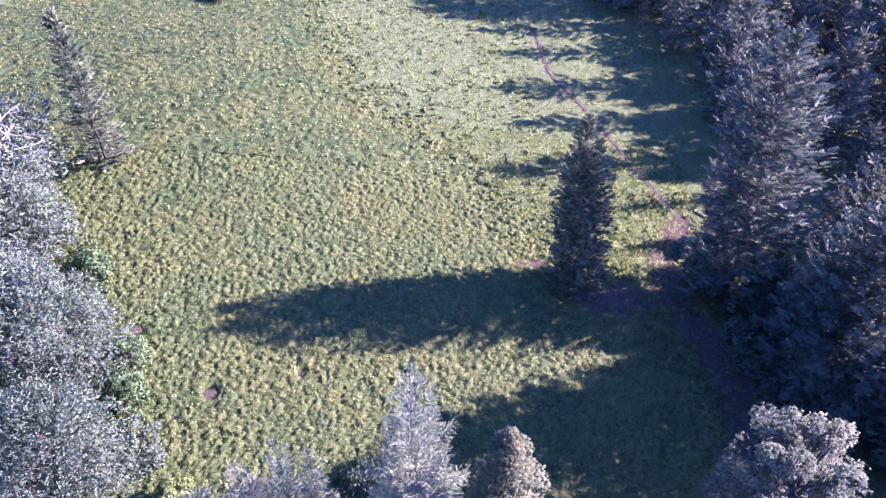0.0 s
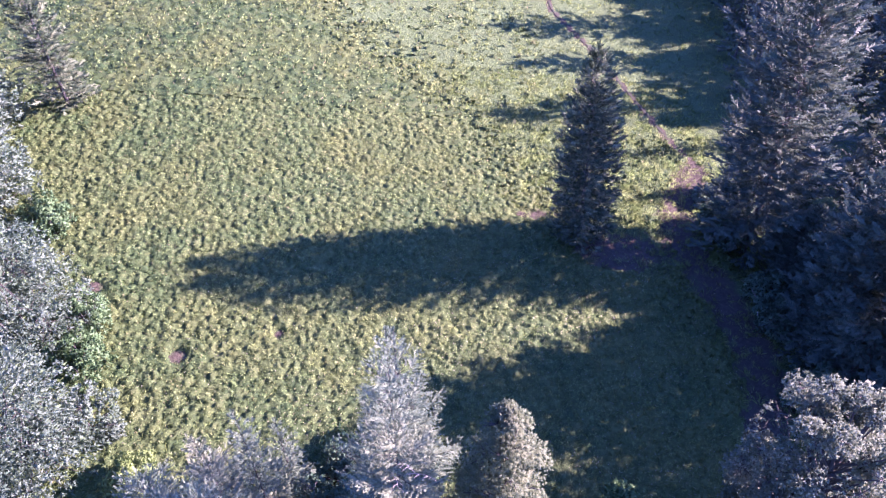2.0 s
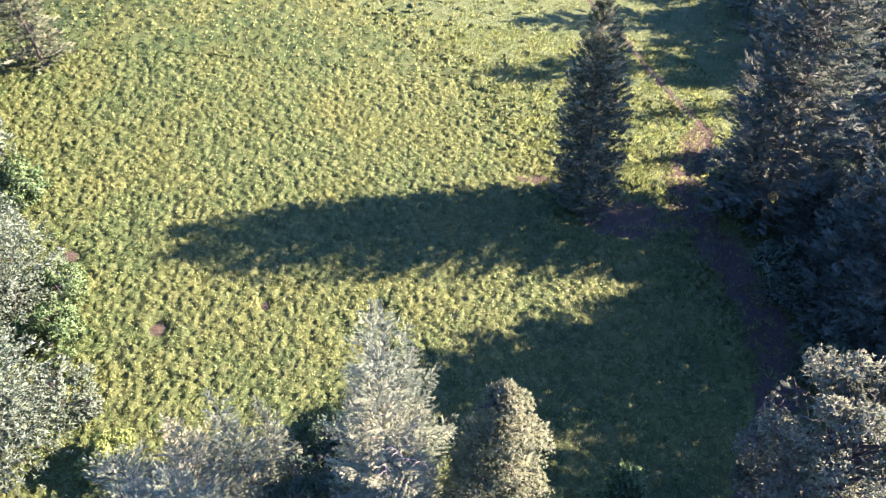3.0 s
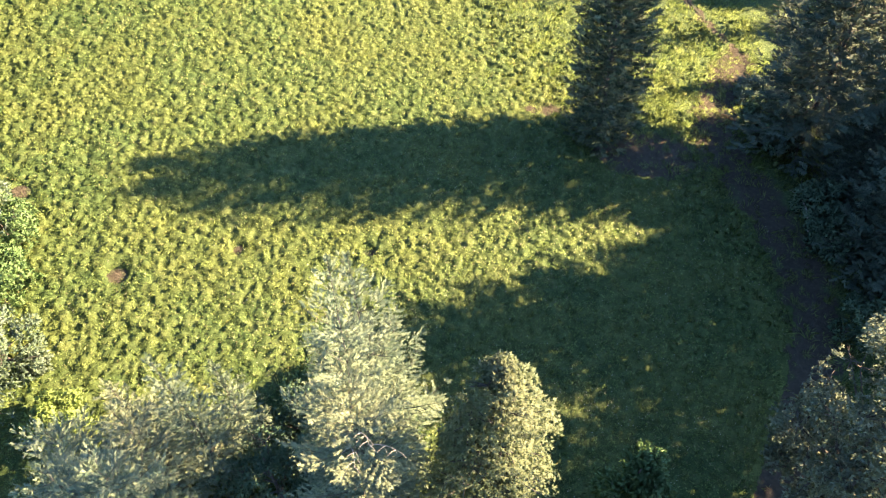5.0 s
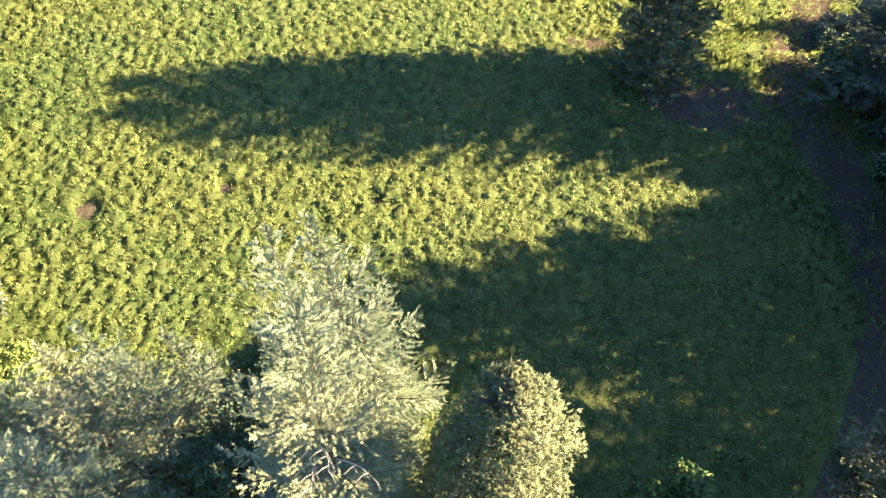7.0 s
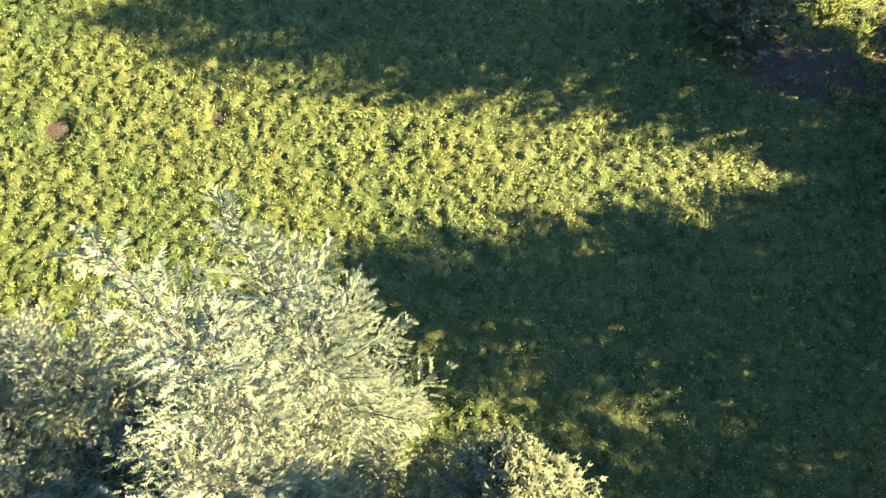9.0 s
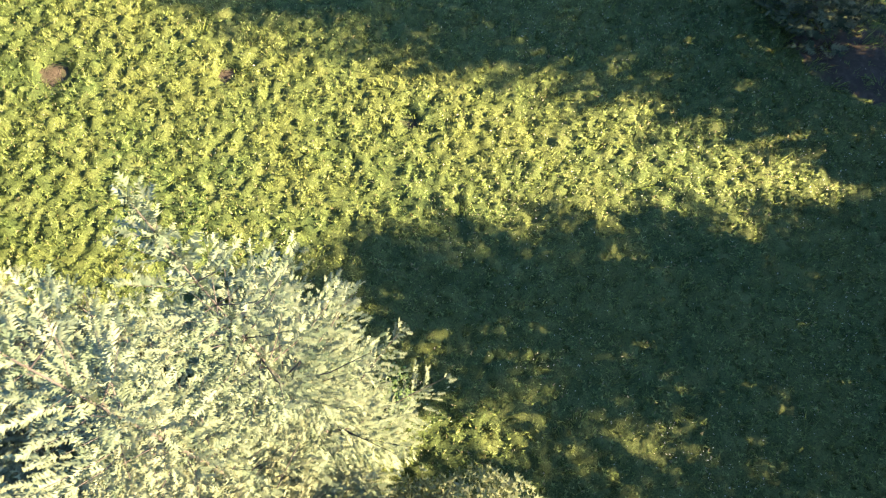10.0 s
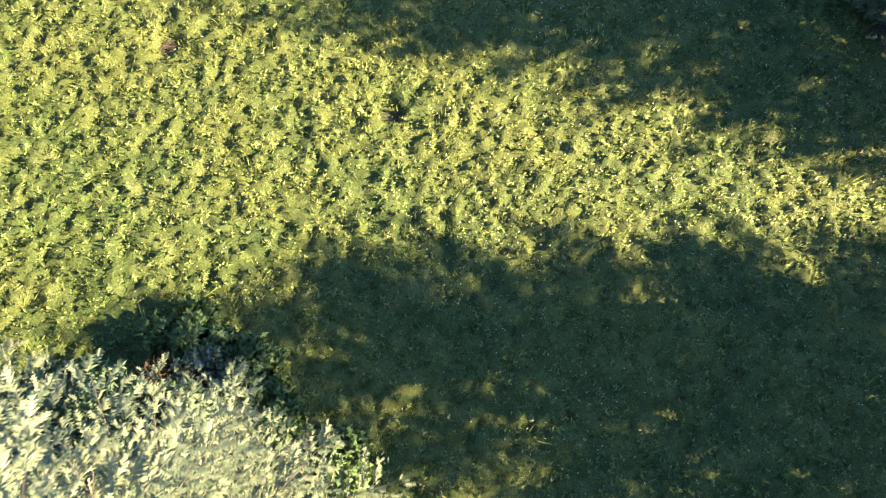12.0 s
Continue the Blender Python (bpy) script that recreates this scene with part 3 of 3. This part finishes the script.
# ---- pale trees in the foreground ----
pale = dict(gap=0.16, twig=0.1, size=0.165, joints=4, sides=2, needle=0.42, lift=0.25)
tall_pale = dict(gap=0.14, twig=0.08, size=0.145, joints=4, sides=2, needle=0.42)
conifer("pale_fir_tree", on_ground(-1.1, 17.9), 14.3, 2.4, FIR_PALE, 20, "tall silvery green fir with upturned feathery tips", "pale firs", outline=SPIRE, whorls=19, per=6, apex=(-0.1, 0.1), low=-0.1, high=0.8, curl=0.55, ragged=0.4, lift=0.2, **tall_pale)
conifer("pale_fir_tree", on_ground(-1.4, 16.2), 16.3, 2.1, FIR_PALE, 28, "tall slim silvery green fir behind another fir", "pale firs", outline=SPIRE, whorls=22, per=5, apex=(0.15, 0.25), low=0.0, high=0.8, curl=0.5, ragged=0.4, lift=0.2, bias=(-0.2, 0), **tall_pale)
front_fir = conifer("pale_fir_tree", on_ground(-1.1, 15.2), 13.2, 2.2, FIR_SILVER, 29, "broad bushy silver-green fir with bare dead twigs in its top", "pale firs", outline=CONE, whorls=15, per=6, low=0.1, high=0.8, curl=0.55, ragged=0.35, lift=0.4, **tall_pale)
conifer("pale_fir_tree", on_ground(-7.5, 17.5), 9.4, 1.35, FIR_PALE, 22, "slim pale green fir beside the meadow", "pale firs", outline=SPIRE, whorls=16, per=5, ragged=0.4, curl=0.5, **pale)
conifer("pale_fir_tree", on_ground(-6.5, 18.6), 7.2, 1.0, FIR_PALE, 23, "small slim pale green fir beside the meadow", "pale firs", outline=SPIRE, whorls=14, per=5, ragged=0.4, curl=0.5, **pale)
conifer("pale_fir_tree", on_ground(-8.6, 16.3), 8.6, 1.6, FIR_SILVER, 21, "tall bushy silver-green fir beside the meadow", "pale firs", outline=SPIRE, whorls=15, per=5, ragged=0.4, curl=0.5, **pale)
conifer("pale_fir_tree", on_ground(-8.3, 14.4), 9.3, 1.9, FIR_PALE, 27, "broad pale green fir with drooping boughs", "pale firs", whorls=15, per=6, low=-0.25, ragged=0.4, **pale)
conifer("pale_fir_tree", on_ground(-9.8, 17.9), 6.8, 1.4, FIR_SILVER, 24, "bushy silver-green fir beside the meadow", "pale firs", outline=SPIRE, whorls=13, per=5, ragged=0.4, curl=0.5, **pale)
conifer("pale_fir_tree", on_ground(-10.4, 14.7), 7.8, 1.9, FIR_PALE, 25, "bushy pale green fir beside the meadow", "pale firs", whorls=13, per=5, ragged=0.4, **pale)
conifer("pale_fir_tree", on_ground(-11.8, 16.6), 6.0, 1.7, FIR_PALE, 26, "bushy pale green fir beside the meadow", "pale firs", whorls=12, per=5, ragged=0.4, **pale)
broadleaf("slender_tree", on_ground(2.7, 15.9), 13.5, 1.9, ASPEN, 34, "slender round-topped tree with pale olive leaves", lobes=60, tufts=15000, size=0.13, leaves=7, low=0.12, gaps=-0.5, taper=0.62, lump=0.95, spread=0.6)
broadleaf("oak_tree", on_ground(15.7, 16.6), 12.6, 3.0, OAK, 41, "spreading grey-green oak with brown twigs", lobes=110, tufts=17000, size=0.17, leaves=7, low=0.25, spread=0.8, lump=0.5, gaps=-0.35)
broadleaf("shrub", on_ground(7.5, 15.5), 7.6, 1.35, SHRUB, 51, "tall green shrub with small leaves", lobes=14, tufts=3500, size=0.19, category="shrub")

# ---- the wood along the road ----
wood_group = "trees of the dark wood"
tall_wood = dict(gap=0.48, twig=0.35, size=0.6, joints=4, sides=2, outline=COLUMN, ragged=0.28, low=-0.2, high=0.6, curl=0.25)
far_wood = dict(gap=0.75, twig=0.55, size=0.85, joints=3, sides=2, needle=0.34, outline=COLUMN, ragged=0.3, low=-0.15, high=0.6, curl=0.25)
conifer("wood_fir", on_ground(21.4, 37.4), 20.2, 3.7, FIR_BLUE, 61, "tall blue-green fir at the edge of the wood", wood_group, whorls=38, per=7, apex=(-0.7, 1.3), **tall_wood)
dark_b = conifer("wood_fir", on_ground(24.2, 26.7), 17.2, 3.5, FIR_BLUE, 62, "broad blue-green fir at the edge of the wood", wood_group, whorls=34, per=7, **tall_wood)
far_firs = [conifer("wood_fir", on_ground(x, y), high, wide, FIR_WOOD, 63 + i, "dark green fir in the wood", wood_group, whorls=int(1.25 * high), per=6, **far_wood) for i, (x, y, high, wide) in enumerate(((27.5, 55.7, 13.3, 2.2), (28.5, 63.4, 12.2, 1.8), (29.5, 31.5, 13.0, 2.6)))]
FAR_HIGH = (13.3, 12.2, 13.0)
TREES = random.Random(4)


def wood_fir(x, y, high):
    i = TREES.randrange(3)
    copy_thing(far_firs[i], pose(*on_ground(x, y), 0, 0, TREES.uniform(0, 360)) @ Matrix.Scale(high / FAR_HIGH[i], 4))


# firs added to block the sun: each height sets where a shadow ends
copy_thing(dark_b, pose(*on_ground(23.2, 28.9), 0, 0, 130) @ Matrix.Scale(14.6 / 17.2, 4))
for x, y, high, turn in ((28.0, 22.9, 15.2, 70), (22.8, 33.7, 7.0, 200), (23.3, 31.9, 7.3, 110), (26.0, 32.2, 8.8, 250), (26.0, 34.4, 8.6, 20), (29.0, 35.2, 10.2, 300)):
    copy_thing(dark_b, pose(*on_ground(x, y), 0, 0, turn) @ Matrix.Scale(high / 17.2, 4))
for x, y, high in ((27.5, 20.5, 9.5), (28.5, 22.2, 12.0), (29.0, 26.0, 11.2), (21.6, 43.2, 4.0), (24.2, 44.0, 4.8), (23.5, 48.8, 4.9), (31.0, 71.0, 14.5), (27.5, 78.5, 12.0), (22.5, 90.2, 14.8), (24.0, 92.8, 15.8), (27.0, 89.0, 15.2), (26.0, 95.5, 16.8), (29.0, 92.0, 16.0), (21.5, 97.0, 15.0), (30.0, 85.5, 14.5), (28.5, 37.0, 13.0)):
    wood_fir(x, y, high)
EDGE = [(24.0, 14.0), (30.0, 26.0), (30.0, 40.0), (29.0, 51.0), (33.5, 65.6), (29.0, 75.3), (23.5, 85.4), (21.0, 100.0)]
for i in range(16):
    y = 18.0 + i * 5.3
    edge = np.interp(y, [q for _, q in EDGE], [p for p, _ in EDGE])
    for j in range(5):
        x = edge + 2.0 + j * 5.0 + TREES.uniform(-1.2, 1.2)
        yy = y + TREES.uniform(-1.6, 1.6)
        # strip along the sun's way, firs kept low to let sun onto the road
        sun_lane = 36.8 < yy - 0.17 * (x - 20) < 51.0
        # made-up heights, capped so that the wood's shadows end short of the lit grass
        high = min(12.0 + 0.35 * (x - edge) + TREES.uniform(-2, 2), 0.49 * (x - (21.0 if sun_lane else 16.5 if y > 44 else 12.0)))
        if high > 2.5:
            wood_fir(x, yy, high)

# ---- shrubs along the road ----
for x, y, h, r, leaf, seed, label in (
    (20.0, 41.9, 1.0, 1.1, WILLOW, 91, "pale green shrub beside the dirt road"),
    (20.3, 39.0, 2.2, 1.9, SHRUB_DARK, 92, "dark green shrub beside the dirt road"),
    (20.2, 37.6, 2.4, 1.4, SHRUB_DARK, 93, "dark green shrub beside the dirt road"),
    (21.3, 32.6, 2.2, 1.5, SHRUB_DARK, 94, "dark green shrub beside the dirt road"),
    (21.0, 30.2, 2.2, 1.3, SHRUB_DARK, 95, "dark green shrub beside the dirt road"),
    (21.2, 25.0, 2.8, 1.6, SHRUB_DARK, 96, "dark green shrub beside the dirt road"),
):
    broadleaf("shrub", on_ground(x, y), h, r, leaf, seed, label, "shrubs along the road", lobes=12, leaves=7, tufts=1300, size=0.24, low=0.05, spread=0.75, lump=0.8, gaps=-0.2, category="shrub")

# ---- trees on the open side ----
broadleaf("willow_tree", on_ground(-24.0, 27.0), 9.0, 5.0, WILLOW, 71, "pale grey-green willow at the meadow's edge", "pale trees", lobes=44, tufts=12500, size=0.25, low=0.08, slim=0.24, leaves=7)
broadleaf("willow_tree", on_ground(-20.5, 19.5), 8.0, 4.2, WILLOW, 72, "pale grey-green willow at the meadow's edge", "pale trees", lobes=38, tufts=10000, size=0.26, low=0.08, slim=0.22, leaves=7)
broadleaf("willow_tree", on_ground(-29.8, 37.0), 8.5, 4.3, WILLOW, 73, "pale grey-green willow at the meadow's edge", "pale trees", lobes=36, tufts=5000, size=0.36, low=0.08, slim=0.22)
broadleaf("willow_tree", on_ground(-33.5, 45.0), 7.5, 4.0, WILLOW, 74, "pale grey-green willow at the meadow's edge", "pale trees", lobes=30, tufts=3600, size=0.4, low=0.08, slim=0.22)
conifer("fir_tree", on_ground(-27.8, 48.3), 13.0, 1.9, FIR_DARK, 81, "narrow ragged dark fir at the meadow's edge", outline=SPIRE, whorls=26, per=6, gap=0.38, twig=0.26, size=0.5, joints=4, sides=2, ragged=0.5, low=-0.3, high=0.5)
for x, y, h, r, leaf, seed, label in (
    (-20.0, 28.5, 2.4, 1.7, SHRUB, 101, "bright green shrub at the meadow's edge"),
    (-19.2, 25.6, 2.6, 1.6, SHRUB, 102, "bright green shrub at the meadow's edge"),
    (-17.3, 21.8, 2.8, 1.5, WILLOW, 103, "pale shrub at the meadow's edge"),
    (-14.4, 18.9, 2.2, 1.2, YELLOW, 104, "yellow-green shrub at the meadow's edge"),
    (-24.6, 36.0, 2.0, 1.5, SHRUB, 105, "bright green shrub at the meadow's edge"),
    (-26.4, 83.5, 2.4, 2.2, SHRUB_DARK, 106, "dark rounded shrub far up the slope"),
    (-4.0, 18.6, 3.6, 1.5, SHRUB_DARK, 107, "dark shrub in the shade of the pale firs"),
    (-3.4, 17.0, 5.0, 1.7, SHRUB_DARK, 108, "dark shrub in the shade of the pale firs"),
    (-5.0, 16.3, 5.0, 1.7, SHRUB_DARK, 109, "dark shrub in the shade of the pale firs"),
    # added shrub; its brown is lowered to pass for a dark gap
    (-4.4, 19.8, 2.2, 0.8, DRY, 110, "dark brown shrub standing for a dark gap below the pale firs"),
    (-3.6, 20.0, 2.0, 1.0, WILLOW, 111, "pale shrub at the foot of the firs"),
    (-4.6, 21.2, 1.1, 0.9, SHRUB, 112, "low green bush in the shade on the meadow"),
    (-3.2, 21.0, 1.0, 0.8, SHRUB, 113, "low green bush in the shade on the meadow"),
    (-2.2, 20.1, 0.9, 0.8, SHRUB, 114, "low bright green bush at the foot of the firs"),
    (-0.6, 19.7, 0.8, 0.8, SHRUB, 115, "low bright green bush at the foot of the firs"),
):
    broadleaf("shrub", on_ground(x, y), h, r, leaf, seed, label, "shrubs at the meadow's edge", lobes=14, leaves=7, tufts=1500, size=0.2, low=0.05, spread=0.75, lump=0.8, gaps=-0.2, category="shrub")

# ---- dead wood ----
def dead_wood(name, at, lines, label):
    """Bleached bare boughs: each line is a bough with a few side twigs."""
    rng = np.random.default_rng(len(lines) + int(abs(at[0]) * 10))
    root = thing(name, at, label, "branch")
    for a, e, rad in lines:
        a, e = np.array(a, float), np.array(e, float)
        s = np.linspace(0, 1, 6)
        l = np.linalg.norm(e - a)
        line = a + s[:, None] * (e - a) + np.outer(np.sin(s * np.pi), rng.normal(size=3) * 0.07 * l)
        bits = [tube(line, rad * (1 - 0.8 * s), 5)]
        for q in (2, 3, 4):
            tip = line[q] + ((e - a) / l + rng.normal(size=3) * 0.6) * l * 0.3
            bits.append(tube(np.stack([line[q], (line[q] + tip) / 2 + rng.normal(size=3) * 0.02, tip]), np.array([0.5, 0.35, 0.1]) * rad, 4))
        v, f = joined(*bits)
        part("bough", mesh_of("bough", v, f, PALE_WOOD, True), root)
    return root


dead_wood("fallen_branch", on_ground(20.3, 31.6, 0.0), [((0.0, -0.4, 0.02), (-0.4, 2.2, 0.5), 0.05)], "thin bleached dead branch lying beside the dirt road")
TWIGS = random.Random(9)
bare_boughs = [((0, 0, 0), (0.4, 0.6, 9.4), 0.12)]
for i in range(13):
    a, z = i * 2.4, 5.2 + 0.28 * i
    l = TWIGS.uniform(1.4, 2.6)
    bare_boughs.append(((0.04 * z, 0.06 * z, z), (0.04 * z + l * math.cos(a) + 0.6, 0.06 * z + l * math.sin(a) - 0.5, z + TWIGS.uniform(-0.2, 1.0)), 0.055))
dead_wood("dead_treetop", on_ground(-31.0, 41.6, 0.0), bare_boughs, "bleached bare dead treetop among the willows")

for a, e in (((0.1, -0.3, 10.8), (0.5, -1.0, 11.7)), ((-0.2, -0.4, 10.2), (0.1, -1.3, 11.0)), ((0.3, -0.3, 10.0), (1.2, -0.8, 10.7))):
    s = np.linspace(0, 1, 7)
    line = np.array(a) + s[:, None] * (np.array(e) - np.array(a)) + np.outer(np.sin(s * 3), [0.05, 0.06, 0.04])
    side = [tube(np.stack([line[q], line[q] + [0.1 * w, -0.1, 0.1], line[q] + [0.2 * w, -0.25, 0.16]]), [0.008, 0.006, 0.003], 4) for q, w in ((1, -1), (2, 1), (3, -1), (4, 1), (5, -1), (6, 1))]
    part("dead_branch", mesh_of("dead_branch", *joined(tube(line, 0.014 * (1 - 0.7 * s), 5), *side), PALE_WOOD, True), front_fir, "bleached bare dead branch")

# ---- trail ----
tx = np.interp(np.linspace(0, 1, 120), np.linspace(0, 1, 5), [p for p, _ in TRAIL[:5]])
ty = np.interp(np.linspace(0, 1, 120), np.linspace(0, 1, 5), [q for _, q in TRAIL[:5]])
tx = np.convolve(np.pad(tx, 6, "edge"), np.ones(13) / 13, "valid")
ty = np.convolve(np.pad(ty, 6, "edge"), np.ones(13) / 13, "valid")
side = unit(np.stack([np.gradient(ty), -np.gradient(tx)], 1)) * (0.07 + 0.03 * np.sin(np.arange(120) * 1.7))[:, None]
lx, ly, rx, ry = tx - side[:, 0], ty - side[:, 1], tx + side[:, 0], ty + side[:, 1]
tv = np.concatenate([np.stack([lx, ly, ground_z(lx, ly) + 0.07], 1), np.stack([rx, ry, ground_z(rx, ry) + 0.07], 1)])
k = np.arange(119)
tagged(new("path", mesh_of("path", tv, np.stack([k, k + 1, k + 121, k + 120], 1), bark_material("damp_soil", (0.01, 0.014, 0.007), (0.026, 0.032, 0.015), 4.0), True)), "narrow dark trodden trail across the grass", "path", kind="structure")
